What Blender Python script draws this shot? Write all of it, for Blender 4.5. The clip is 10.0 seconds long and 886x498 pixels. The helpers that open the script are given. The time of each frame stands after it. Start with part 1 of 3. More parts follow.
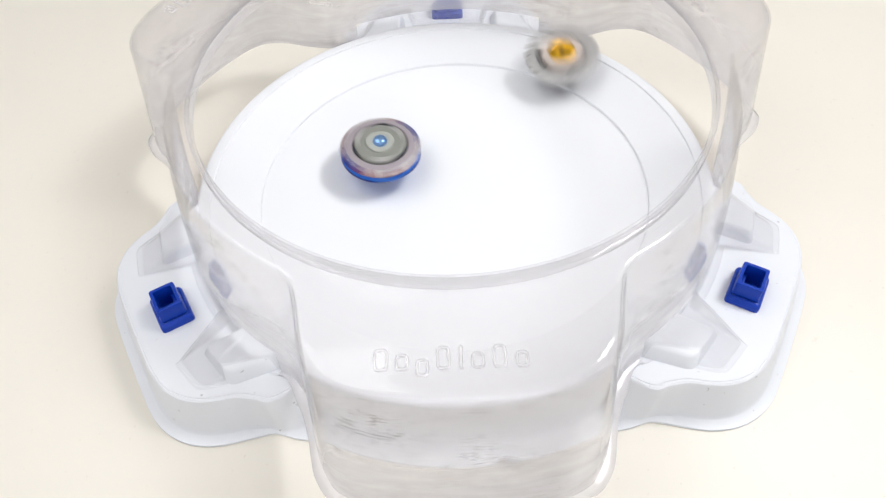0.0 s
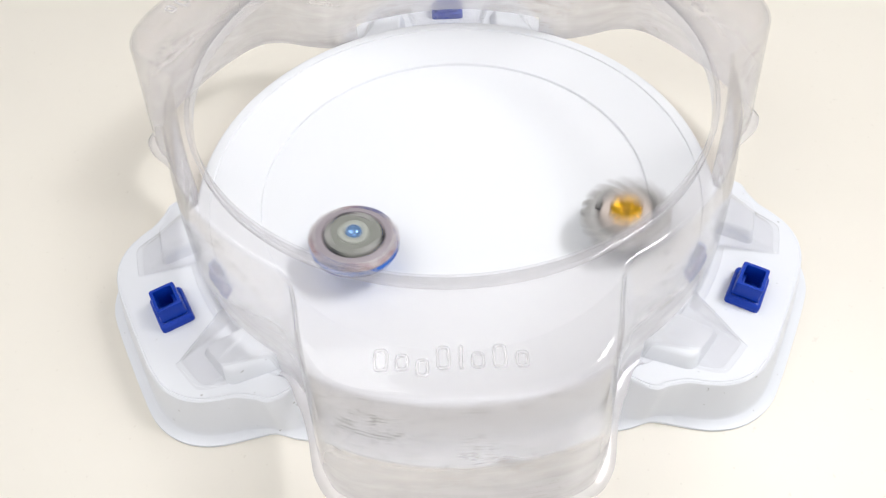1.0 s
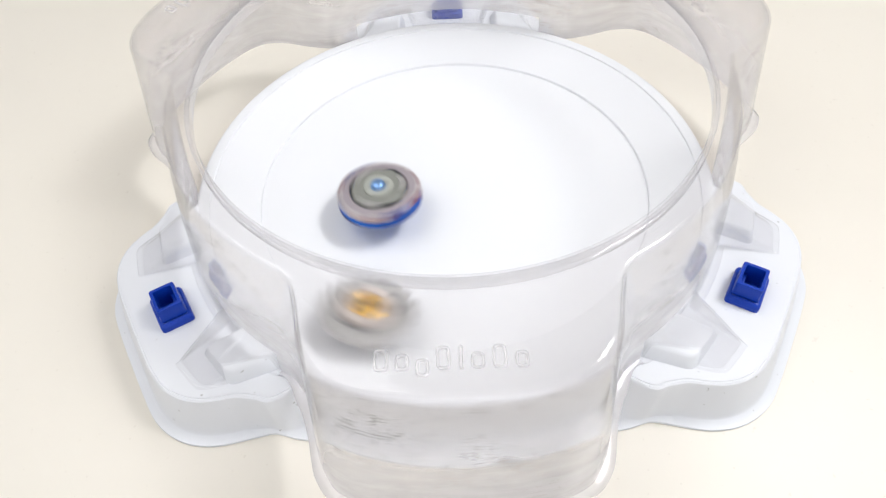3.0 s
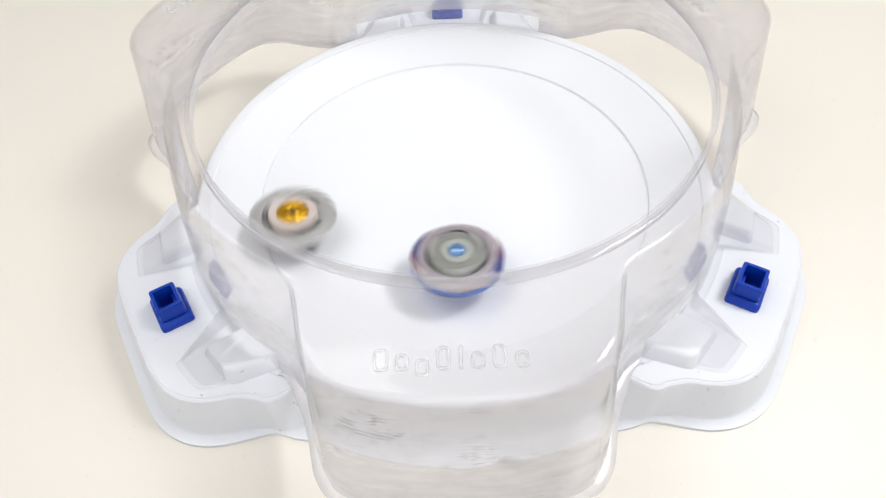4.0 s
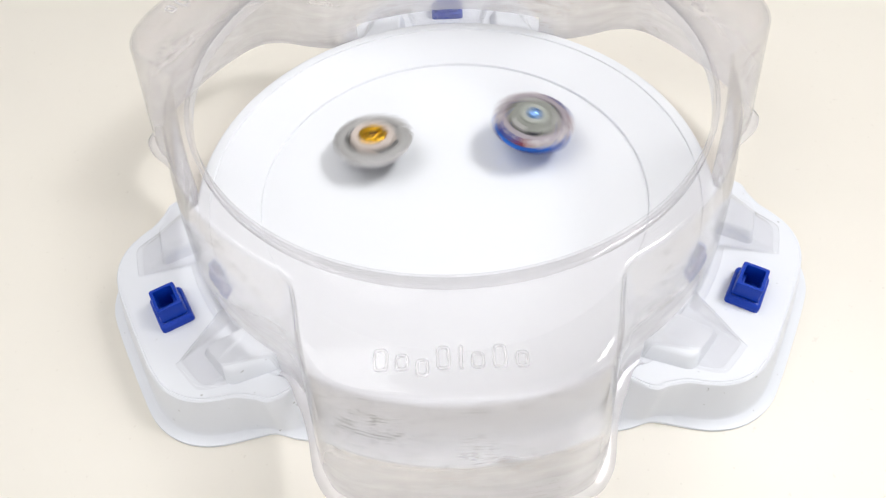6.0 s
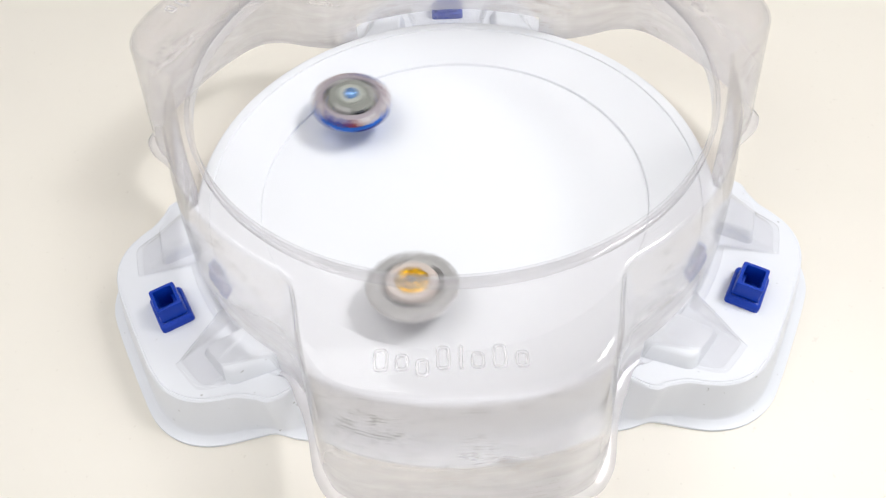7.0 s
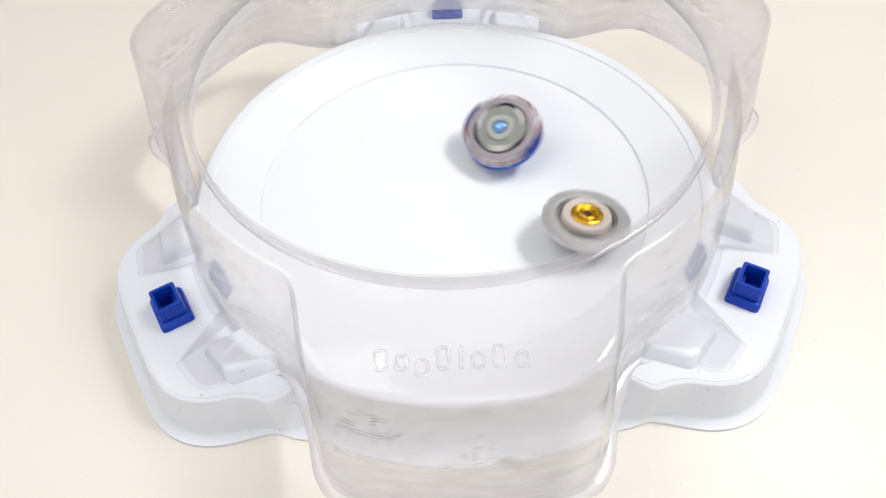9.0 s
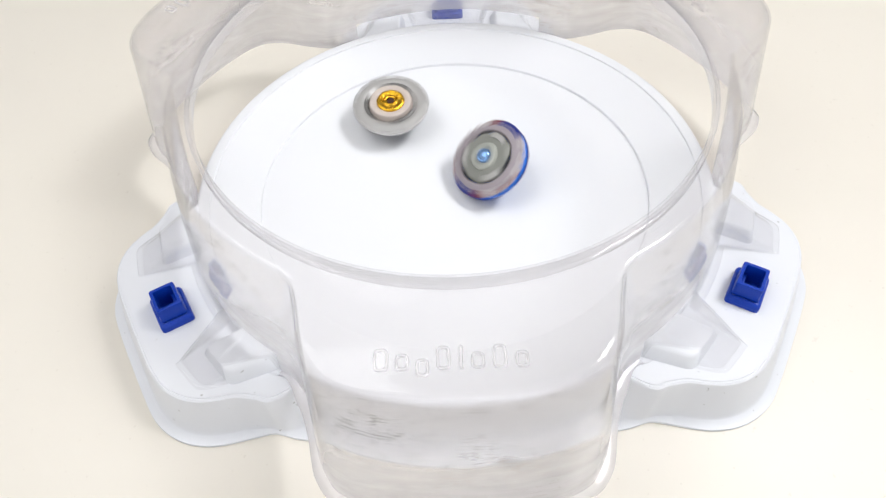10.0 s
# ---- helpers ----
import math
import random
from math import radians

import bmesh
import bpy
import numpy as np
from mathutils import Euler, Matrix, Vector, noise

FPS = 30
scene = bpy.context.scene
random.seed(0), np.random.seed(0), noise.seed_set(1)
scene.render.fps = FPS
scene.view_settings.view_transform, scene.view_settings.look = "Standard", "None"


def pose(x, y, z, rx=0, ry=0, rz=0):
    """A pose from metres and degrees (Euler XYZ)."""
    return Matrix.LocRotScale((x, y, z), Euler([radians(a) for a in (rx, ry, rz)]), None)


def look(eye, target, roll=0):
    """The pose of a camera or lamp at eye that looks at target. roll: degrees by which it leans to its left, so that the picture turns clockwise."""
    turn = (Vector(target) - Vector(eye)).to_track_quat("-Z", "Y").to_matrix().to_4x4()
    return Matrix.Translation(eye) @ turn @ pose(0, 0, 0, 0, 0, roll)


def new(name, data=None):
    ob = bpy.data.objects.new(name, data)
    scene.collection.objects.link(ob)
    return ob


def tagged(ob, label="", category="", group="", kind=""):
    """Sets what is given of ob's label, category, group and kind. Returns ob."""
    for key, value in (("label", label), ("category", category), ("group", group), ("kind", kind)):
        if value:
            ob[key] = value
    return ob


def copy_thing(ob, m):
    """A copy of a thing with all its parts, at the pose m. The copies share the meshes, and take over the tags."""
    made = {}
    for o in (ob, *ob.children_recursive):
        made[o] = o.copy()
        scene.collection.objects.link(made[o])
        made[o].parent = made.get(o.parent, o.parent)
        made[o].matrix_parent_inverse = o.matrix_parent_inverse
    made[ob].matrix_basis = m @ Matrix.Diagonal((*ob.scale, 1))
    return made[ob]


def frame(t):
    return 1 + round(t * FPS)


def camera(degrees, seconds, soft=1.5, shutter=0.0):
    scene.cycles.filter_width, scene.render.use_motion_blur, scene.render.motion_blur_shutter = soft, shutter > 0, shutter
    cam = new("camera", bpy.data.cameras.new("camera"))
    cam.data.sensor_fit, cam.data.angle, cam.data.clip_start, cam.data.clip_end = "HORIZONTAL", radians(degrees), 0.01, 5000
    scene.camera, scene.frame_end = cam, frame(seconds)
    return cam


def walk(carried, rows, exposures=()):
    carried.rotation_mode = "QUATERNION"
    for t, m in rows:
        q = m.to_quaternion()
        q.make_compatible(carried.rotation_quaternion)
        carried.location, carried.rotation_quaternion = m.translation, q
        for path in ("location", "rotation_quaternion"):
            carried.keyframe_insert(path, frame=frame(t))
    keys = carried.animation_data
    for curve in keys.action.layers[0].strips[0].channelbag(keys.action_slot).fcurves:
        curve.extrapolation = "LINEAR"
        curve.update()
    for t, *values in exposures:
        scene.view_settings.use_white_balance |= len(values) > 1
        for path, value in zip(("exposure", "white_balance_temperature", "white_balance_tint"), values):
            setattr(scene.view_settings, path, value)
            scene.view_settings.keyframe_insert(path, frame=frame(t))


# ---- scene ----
# Level 0 is the lip of the white bowl; the table lies 4 cm below it.
TABLE = -0.040
LOBES = (30, 150, 270)          # pockets of the clear cover
TABS = (90, 210, 330)           # tabs of the white base

# ---- camera ----
cam = camera(63.19, 10.0, soft=1.25, shutter=0.4)
EYE = Vector((-0.0004, -0.32775, 0.33679))
STAND = Matrix(((0.99922, 0.03584, 0.01680, EYE.x), (-0.01780, 0.78587, -0.61813, EYE.y), (-0.03536, 0.61735, 0.78589, EYE.z), (0, 0, 0, 1)))
walk(cam, [(0.0, STAND), (10.0, STAND)], exposures=[(0.0, 0.24), (10.0, 0.24)])

# ---- light ----
world = bpy.data.worlds.new("world")
scene.world = world
world.use_nodes = True
world.node_tree.nodes["Background"].inputs["Color"].default_value = (0.92, 0.95, 1.0, 1)
world.node_tree.nodes["Background"].inputs["Strength"].default_value = 0.6


def area_lamp(name, eye, target, sx, sy, watts, colour):
    data = bpy.data.lights.new(name, "AREA")
    data.shape, data.size, data.size_y, data.energy, data.color = "RECTANGLE", sx, sy, watts, colour
    ob = new(name, data)
    ob.matrix_world = look(eye, target)
    return ob


# the nearer ceiling panel
area_lamp("ceiling_panel_light", (0.98, 0.12, 1.60), (0, 0, 0), 0.60, 0.60, 27, (0.975, 0.985, 1.0))
# the second ceiling panel of the room, farther off to the other side
area_lamp("ceiling_panel_light", (-0.95, -0.10, 1.60), (-0.95, -0.10, 0), 1.50, 1.50, 12.5, (0.975, 0.985, 1.0))
# unseen fill lamp added behind the camera, in the south wall's opening
area_lamp("rear_fill_light", (0.3, -1.95, 0.75), (0.3, 0, 0.6), 1.3, 1.1, 6, (0.92, 0.96, 1.0))


# ---- materials ----
def material(name):
    m = bpy.data.materials.new(name)
    m.use_nodes = True
    return m, m.node_tree.nodes, m.node_tree.links


def plastic(name, colour, rough=0.35, vary=0.06, size=40.0, bump=0.02, metal=0.0, ior=1.48, dirt=0.0, dirt_colour=(0.2, 0.18, 0.15)):
    """Opaque surface with a soft change of tone, fine relief and specks of dirt."""
    m, n, l = material(name)
    p = n["Principled BSDF"]
    p.inputs["Roughness"].default_value, p.inputs["Metallic"].default_value, p.inputs["IOR"].default_value = rough, metal, ior
    co = n.new("ShaderNodeTexCoord")
    big = n.new("ShaderNodeTexNoise")
    big.inputs["Scale"].default_value, big.inputs["Detail"].default_value = size, 5
    fine = n.new("ShaderNodeTexNoise")
    fine.inputs["Scale"].default_value, fine.inputs["Detail"].default_value = size * 18, 3
    for q in (big, fine):
        l.new(co.outputs["Object"], q.inputs["Vector"])
    mix = n.new("ShaderNodeMixRGB")
    mix.inputs[1].default_value = (*[c * (1 - vary) for c in colour], 1)
    mix.inputs[2].default_value = (*[min(1, c * (1 + vary)) for c in colour], 1)
    l.new(big.outputs["Fac"], mix.inputs[0])
    last = mix.outputs[0]
    if dirt:
        speck = n.new("ShaderNodeTexNoise")
        speck.inputs["Scale"].default_value, speck.inputs["Detail"].default_value = 260, 2
        l.new(co.outputs["Object"], speck.inputs["Vector"])
        ramp = n.new("ShaderNodeMapRange")
        ramp.inputs["From Min"].default_value, ramp.inputs["From Max"].default_value = 0.72, 0.75
        ramp.inputs["To Max"].default_value = dirt
        l.new(speck.outputs["Fac"], ramp.inputs["Value"])
        over = n.new("ShaderNodeMixRGB")
        over.inputs[2].default_value = (*dirt_colour, 1)
        l.new(ramp.outputs[0], over.inputs[0])
        l.new(last, over.inputs[1])
        last = over.outputs[0]
    l.new(last, p.inputs["Base Color"])
    rr = n.new("ShaderNodeMapRange")
    rr.inputs["To Min"].default_value, rr.inputs["To Max"].default_value = rough * 0.85, min(1, rough * 1.2)
    l.new(big.outputs["Fac"], rr.inputs["Value"])
    l.new(rr.outputs[0], p.inputs["Roughness"])
    b = n.new("ShaderNodeBump")
    b.inputs["Strength"].default_value, b.inputs["Distance"].default_value = bump, 0.001
    l.new(fine.outputs["Fac"], b.inputs["Height"])
    l.new(b.outputs[0], p.inputs["Normal"])
    return m


def clear_plastic(name, tint, haze, scuffs, dark=0.0, rough=0.06):
    """Clear polystyrene: it lets light through, mirrors at its skin, is a little milky, and is scuffed in short level strokes."""
    m, n, l = material(name)
    n.remove(n["Principled BSDF"])
    out = n["Material Output"]
    through_it = n.new("ShaderNodeBsdfTransparent")
    through_it.inputs[0].default_value = (*tint, 1)
    milk = n.new("ShaderNodeBsdfDiffuse")
    milk.inputs[0].default_value = (0.93, 0.917, 0.935, 1)
    pass_on = n.new("ShaderNodeBsdfTranslucent")
    pass_on.inputs[0].default_value = (0.93, 0.917, 0.935, 1)
    both = n.new("ShaderNodeMixShader")
    l.new(milk.outputs[0], both.inputs[1])
    l.new(pass_on.outputs[0], both.inputs[2])
    gloss = n.new("ShaderNodeBsdfGlossy")
    gloss.inputs["Roughness"].default_value = rough
    edge_on = n.new("ShaderNodeLayerWeight")
    edge_on.inputs["Blend"].default_value = 0.5
    fifth = n.new("ShaderNodeMath")
    fifth.operation = "POWER"
    fifth.inputs[1].default_value = 5
    l.new(edge_on.outputs["Facing"], fifth.inputs[0])
    fres = n.new("ShaderNodeMath")
    fres.operation = "MULTIPLY_ADD"
    fres.inputs[1].default_value, fres.inputs[2].default_value = 0.9, 0.035
    l.new(fifth.outputs[0], fres.inputs[0])
    co = n.new("ShaderNodeTexCoord")
    stretch = n.new("ShaderNodeMapping")
    stretch.inputs["Scale"].default_value = (1, 1, 3.5)
    l.new(co.outputs["Object"], stretch.inputs[0])
    stroke = n.new("ShaderNodeTexNoise")
    stroke.inputs["Scale"].default_value, stroke.inputs["Detail"].default_value = 65, 6
    stroke.inputs["Distortion"].default_value = 0.6
    l.new(stretch.outputs[0], stroke.inputs["Vector"])
    cloud = n.new("ShaderNodeTexNoise")
    cloud.inputs["Scale"].default_value = 22
    l.new(co.outputs["Object"], cloud.inputs["Vector"])
    mr = n.new("ShaderNodeMapRange")
    mr.inputs["From Min"].default_value, mr.inputs["From Max"].default_value = 0.48, 0.72
    mr.inputs["To Min"].default_value, mr.inputs["To Max"].default_value = 0.0, 1.0
    l.new(stroke.outputs["Fac"], mr.inputs["Value"])
    mc = n.new("ShaderNodeMapRange")
    mc.inputs["From Min"].default_value, mc.inputs["From Max"].default_value = 0.42, 0.68
    mc.inputs["To Max"].default_value = scuffs
    geo = n.new("ShaderNodeNewGeometry")
    split = n.new("ShaderNodeSeparateXYZ")
    l.new(geo.outputs["True Normal"], split.inputs[0])
    size_of = n.new("ShaderNodeMath")
    size_of.operation = "ABSOLUTE"
    l.new(split.outputs["Z"], size_of.inputs[0])
    standing = n.new("ShaderNodeMapRange")
    standing.inputs["From Min"].default_value, standing.inputs["From Max"].default_value = 0.9, 0.5
    standing.inputs["To Min"].default_value = 0.12
    l.new(size_of.outputs[0], standing.inputs["Value"])
    worn = n.new("ShaderNodeMath")
    worn.operation = "MULTIPLY"
    l.new(cloud.outputs["Fac"], worn.inputs[0])
    l.new(standing.outputs[0], worn.inputs[1])
    l.new(worn.outputs[0], mc.inputs["Value"])
    mul = n.new("ShaderNodeMath")
    mul.operation = "MULTIPLY_ADD"
    milky = n.new("ShaderNodeMath")
    milky.operation = "MULTIPLY_ADD"
    milky.inputs[1].default_value, milky.inputs[2].default_value = haze * 1.4, haze
    l.new(standing.outputs[0], milky.inputs[0])
    l.new(milky.outputs[0], mul.inputs[2])
    l.new(mr.outputs[0], mul.inputs[0])
    l.new(mc.outputs[0], mul.inputs[1])
    # level rub marks, stronger lower down the walls
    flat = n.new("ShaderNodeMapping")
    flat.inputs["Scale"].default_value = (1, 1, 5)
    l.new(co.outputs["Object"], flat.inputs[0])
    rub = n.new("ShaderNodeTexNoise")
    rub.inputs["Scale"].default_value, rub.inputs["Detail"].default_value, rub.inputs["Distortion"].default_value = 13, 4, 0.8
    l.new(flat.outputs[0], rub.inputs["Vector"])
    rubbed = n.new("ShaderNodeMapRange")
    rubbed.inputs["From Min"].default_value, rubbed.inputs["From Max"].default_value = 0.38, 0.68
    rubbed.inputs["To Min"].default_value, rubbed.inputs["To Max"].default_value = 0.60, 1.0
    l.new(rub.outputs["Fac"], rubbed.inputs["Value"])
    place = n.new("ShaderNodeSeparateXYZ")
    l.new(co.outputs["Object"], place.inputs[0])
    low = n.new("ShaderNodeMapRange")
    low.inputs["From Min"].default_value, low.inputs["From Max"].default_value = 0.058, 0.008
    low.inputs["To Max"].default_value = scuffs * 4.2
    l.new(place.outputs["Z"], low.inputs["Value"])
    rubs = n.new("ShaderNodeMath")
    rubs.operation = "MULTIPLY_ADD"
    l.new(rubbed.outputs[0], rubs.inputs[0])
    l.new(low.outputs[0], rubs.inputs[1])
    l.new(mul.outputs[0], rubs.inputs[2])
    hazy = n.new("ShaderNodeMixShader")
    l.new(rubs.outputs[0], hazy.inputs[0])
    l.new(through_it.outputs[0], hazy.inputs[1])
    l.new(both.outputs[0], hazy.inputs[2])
    grime = n.new("ShaderNodeBsdfDiffuse")
    grime.inputs[0].default_value = (0.30, 0.25, 0.21, 1)
    fine = n.new("ShaderNodeTexNoise")
    fine.inputs["Scale"].default_value, fine.inputs["Detail"].default_value, fine.inputs["Distortion"].default_value = 62, 10, 2.0
    l.new(stretch.outputs[0], fine.inputs["Vector"])
    thin = n.new("ShaderNodeMapRange")
    thin.inputs["From Min"].default_value, thin.inputs["From Max"].default_value = 0.575, 0.640
    l.new(fine.outputs["Fac"], thin.inputs["Value"])
    spots = n.new("ShaderNodeMapRange")
    spots.inputs["From Min"].default_value, spots.inputs["From Max"].default_value = 0.43, 0.62
    spots.inputs["To Max"].default_value = dark
    l.new(worn.outputs[0], spots.inputs["Value"])
    product = n.new("ShaderNodeMath")
    product.operation = "MULTIPLY"
    l.new(thin.outputs[0], product.inputs[0])
    l.new(spots.outputs[0], product.inputs[1])
    grimy = n.new("ShaderNodeMixShader")
    l.new(product.outputs[0], grimy.inputs[0])
    l.new(hazy.outputs[0], grimy.inputs[1])
    l.new(grime.outputs[0], grimy.inputs[2])
    hazy = grimy
    skin = n.new("ShaderNodeMixShader")
    l.new(fres.outputs[0], skin.inputs[0])
    l.new(hazy.outputs[0], skin.inputs[1])
    l.new(gloss.outputs[0], skin.inputs[2])
    l.new(skin.outputs[0], out.inputs[0])
    return m


def gold_metal():
    m = plastic("gold_metal", (0.64, 0.37, 0.03), rough=0.22, vary=0.25, size=300, bump=0.15, metal=1.0)
    return m


WHITE = plastic("white_plastic", (0.860, 0.870, 0.895), rough=0.38, vary=0.012, size=9, bump=0.012)
# bowl white made darker: the tabs' dimmer light is in the colour
TAB_SHADED = plastic("shaded_white_plastic", (0.79, 0.80, 0.835), rough=0.4, vary=0.015, size=12, bump=0.012, dirt=0.5)
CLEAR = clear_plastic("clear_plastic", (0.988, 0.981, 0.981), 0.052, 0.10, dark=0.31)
CLEAR_EDGE = clear_plastic("clear_plastic_rim", (0.985, 0.983, 0.988), 0.055, 0.05, rough=0.12)
CLEAR_FOOT = clear_plastic("clear_plastic_foot", (0.994, 0.993, 0.996), 0.018, 0.02, rough=0.08)
BLUE = plastic("blue_plastic", (0.002, 0.040, 0.39), rough=0.36, ior=1.38, vary=0.12, size=120, bump=0.03)
TABLE_TOP = plastic("cream_laminate", (0.795, 0.746, 0.664), rough=0.42, vary=0.02, size=6, bump=0.015, dirt=0.12, dirt_colour=(0.35, 0.28, 0.2))
WALL = plastic("wall_paint", (0.80, 0.80, 0.80), rough=0.8, vary=0.03, size=3, bump=0.1)
FLOOR = plastic("floor_vinyl", (0.42, 0.36, 0.29), rough=0.55, vary=0.15, size=4, bump=0.05)
TABLE_LEG = plastic("painted_steel", (0.5, 0.5, 0.5), rough=0.4, vary=0.05)


# ---- mesh helpers ----
def part(name, bm, mat, parent=None, label="", smooth=True, angle=40):
    me = bpy.data.meshes.new(name)
    bmesh.ops.recalc_face_normals(bm, faces=bm.faces[:])
    if smooth:
        for f in bm.faces:
            f.smooth = True
        for e in bm.edges:
            if len(e.link_faces) == 2 and e.calc_face_angle(0) > radians(angle):
                e.smooth = False
    bm.to_mesh(me)
    bm.free()
    me.materials.append(mat)
    ob = new(name, me)
    if parent:
        ob.parent = parent
    return tagged(ob, label) if label else ob


def thing(name, label, category, group="", m=None):
    ob = tagged(new(name), label, category, group)
    if m:
        ob.matrix_world = m
    return ob


def loops(rings, close_ends=(False, False), bm=None, wrap=True):
    """Skin over rings of equal length."""
    bm = bm or bmesh.new()
    vs = [[bm.verts.new(p) for p in ring] for ring in rings]
    k = len(vs[0])
    for a, b in zip(vs, vs[1:]):
        for i in range(k if wrap else k - 1):
            j = (i + 1) % k
            bm.faces.new((a[i], a[j], b[j], b[i]))
    if close_ends[0]:
        bm.faces.new(vs[0][::-1])
    if close_ends[1]:
        bm.faces.new(vs[-1])
    return bm


def lathe(profile, steps=96, bm=None, wobble=None):
    """Turn a profile of (r, z) about z; a profile that ends on the axis is closed by a small disc. wobble(angle, r, z) gives a change of r."""
    rings = []
    for r, z in profile:
        r = max(r, 1e-5)
        ring = []
        for i in range(steps):
            a = 2 * math.pi * i / steps
            q = r + (wobble(a, r, z) if wobble else 0)
            ring.append((q * math.cos(a), q * math.sin(a), z))
        rings.append(ring)
    bm = loops(rings, bm=bm)
    bmesh.ops.remove_doubles(bm, verts=bm.verts[:], dist=2e-5)
    return bm


def box(sx, sy, sz, at=(0, 0, 0), bevel=0.001, segments=2, bm=None):
    bm = bm or bmesh.new()
    got = bmesh.ops.create_cube(bm, size=1.0, matrix=Matrix.Translation(at) @ Matrix.Diagonal((sx, sy, sz, 1)))
    if bevel:
        edges = list({e for v in got["verts"] for e in v.link_edges})
        bmesh.ops.bevel(bm, geom=edges, offset=bevel, segments=segments, profile=0.5, affect="EDGES")
    return bm


def smooth_step(a, b, x):
    s = min(1, max(0, (x - a) / (b - a)))
    return s * s * (3 - 2 * s)


def rounded(points, radius, n=6):
    """A closed outline with its corners rounded."""
    out = []
    k = len(points)
    for i in range(k):
        p, a, b = (Vector(points[j % k]) for j in (i, i - 1, i + 1))
        u, v = (a - p), (b - p)
        d = min(radius, u.length * 0.48, v.length * 0.48)
        s, e = p + u.normalized() * d, p + v.normalized() * d
        for q in range(n + 1):
            t = q / n
            out.append((1 - t) ** 2 * s + 2 * t * (1 - t) * p + t * t * e)
    return out


def at_angle(degrees):
    return Matrix.Rotation(radians(degrees), 4, "Z")


# ---- room ----
def slab(name, mat, lo, hi, label, kind="structure", category=""):
    size = [h - l for l, h in zip(lo, hi)]
    ob = part(name, box(*size, at=[(l + h) / 2 for l, h in zip(lo, hi)], bevel=0), mat, smooth=False)
    return tagged(ob, label, category, kind=kind)


FLOOR_Z = TABLE - 0.75
slab("floor", FLOOR, (-2.2, -2.2, FLOOR_Z - 0.1), (2.2, 2.2, FLOOR_Z), "brown vinyl floor of the room", category="floor")
slab("ceiling", WALL, (-2.2, -2.2, 1.65), (2.2, 2.2, 1.75), "plain white ceiling over the table", category="ceiling")
slab("wall_north", WALL, (-2.2, 2.0, FLOOR_Z), (2.2, 2.2, 1.65), "plain off-white painted wall", category="wall")
slab("wall_east", WALL, (2.0, -2.0, FLOOR_Z), (2.2, 2.0, 1.65), "plain off-white painted wall", category="wall")
slab("wall_west", WALL, (-2.2, -2.0, FLOOR_Z), (-2.0, 2.0, 1.65), "plain off-white painted wall", category="wall")
# south wall with an opening added for the fill lamp, 1.4 by 1.2 m
south = new("wall_south")
tagged(south, "off-white painted wall with an added opening", "wall", kind="structure")
for lo, hi in (((-2.2, -2.2, FLOOR_Z), (-0.4, -2.0, 1.65)), ((1.0, -2.2, FLOOR_Z), (2.2, -2.0, 1.65)),
               ((-0.4, -2.2, FLOOR_Z), (1.0, -2.0, 0.15)), ((-0.4, -2.2, 1.35), (1.0, -2.0, 1.65))):
    size = [h - l for l, h in zip(lo, hi)]
    part("wall_panel", box(*size, at=[(l + h) / 2 for l, h in zip(lo, hi)], bevel=0), WALL, south, smooth=False)

table = thing("table", "cream laminate table top, slightly glossy", "table")
part("tabletop", box(1.8, 1.3, 0.03, at=(0, 0.1, TABLE - 0.015), bevel=0.004), TABLE_TOP, table)
for x in (-0.82, 0.82):
    for y in (-0.47, 0.67):
        part("leg", box(0.05, 0.05, 0.72, at=(x, y, FLOOR_Z + 0.36), bevel=0.004), TABLE_LEG, table)


# ---- white stadium base ----
BOWL = ((0.0, -0.0185), (0.04, -0.0180), (0.08, -0.0160), (0.10, -0.0143), (0.115, -0.0131), (0.1254, -0.0127), (0.1274, -0.0104), (0.145, -0.0049), (0.1558, -0.0016), (0.164, 0.0))


def bowl_height(r):
    for (r0, z0), (r1, z1) in zip(BOWL, BOWL[1:]):
        if r <= r1:
            return z0 + (z1 - z0) * (r - r0) / (r1 - r0)
    return 0.0


base = thing("stadium_base", "white plastic stadium bowl with three tabs, on the table", "toy stadium")
profile = [(0, -0.0185), (0.02, -0.0183), (0.04, -0.0180), (0.06, -0.0172), (0.08, -0.0160), (0.10, -0.0143), (0.115, -0.0131), (0.1240, -0.0127), (0.1258, -0.0126),
           (0.1263, -0.0125), (0.1267, -0.0108), (0.1274, -0.0104), (0.129, -0.0100), (0.135, -0.0083), (0.145, -0.0049), (0.1535, -0.0020), (0.1560, -0.0013), (0.1565, -0.0012), (0.1569, -0.0001), (0.1577, 0.0001),
           (0.1625, 0.0002), (0.1642, -0.0005), (0.1652, -0.002), (0.1662, -0.012), (0.1680, -0.030), (0.1692, -0.0345), (0.1722, -0.0372), (0.1810, -0.0390), (0.1816, -0.0399),
           (0.1780, -0.0399), (0.168, -0.038), (0.164, -0.006), (0.158, -0.0045), (0.1264, -0.0155), (0.08, -0.0185), (0, -0.021)]
part("bowl", lathe(profile, 192), WHITE, base, "smooth white bowl with two fine ring steps")


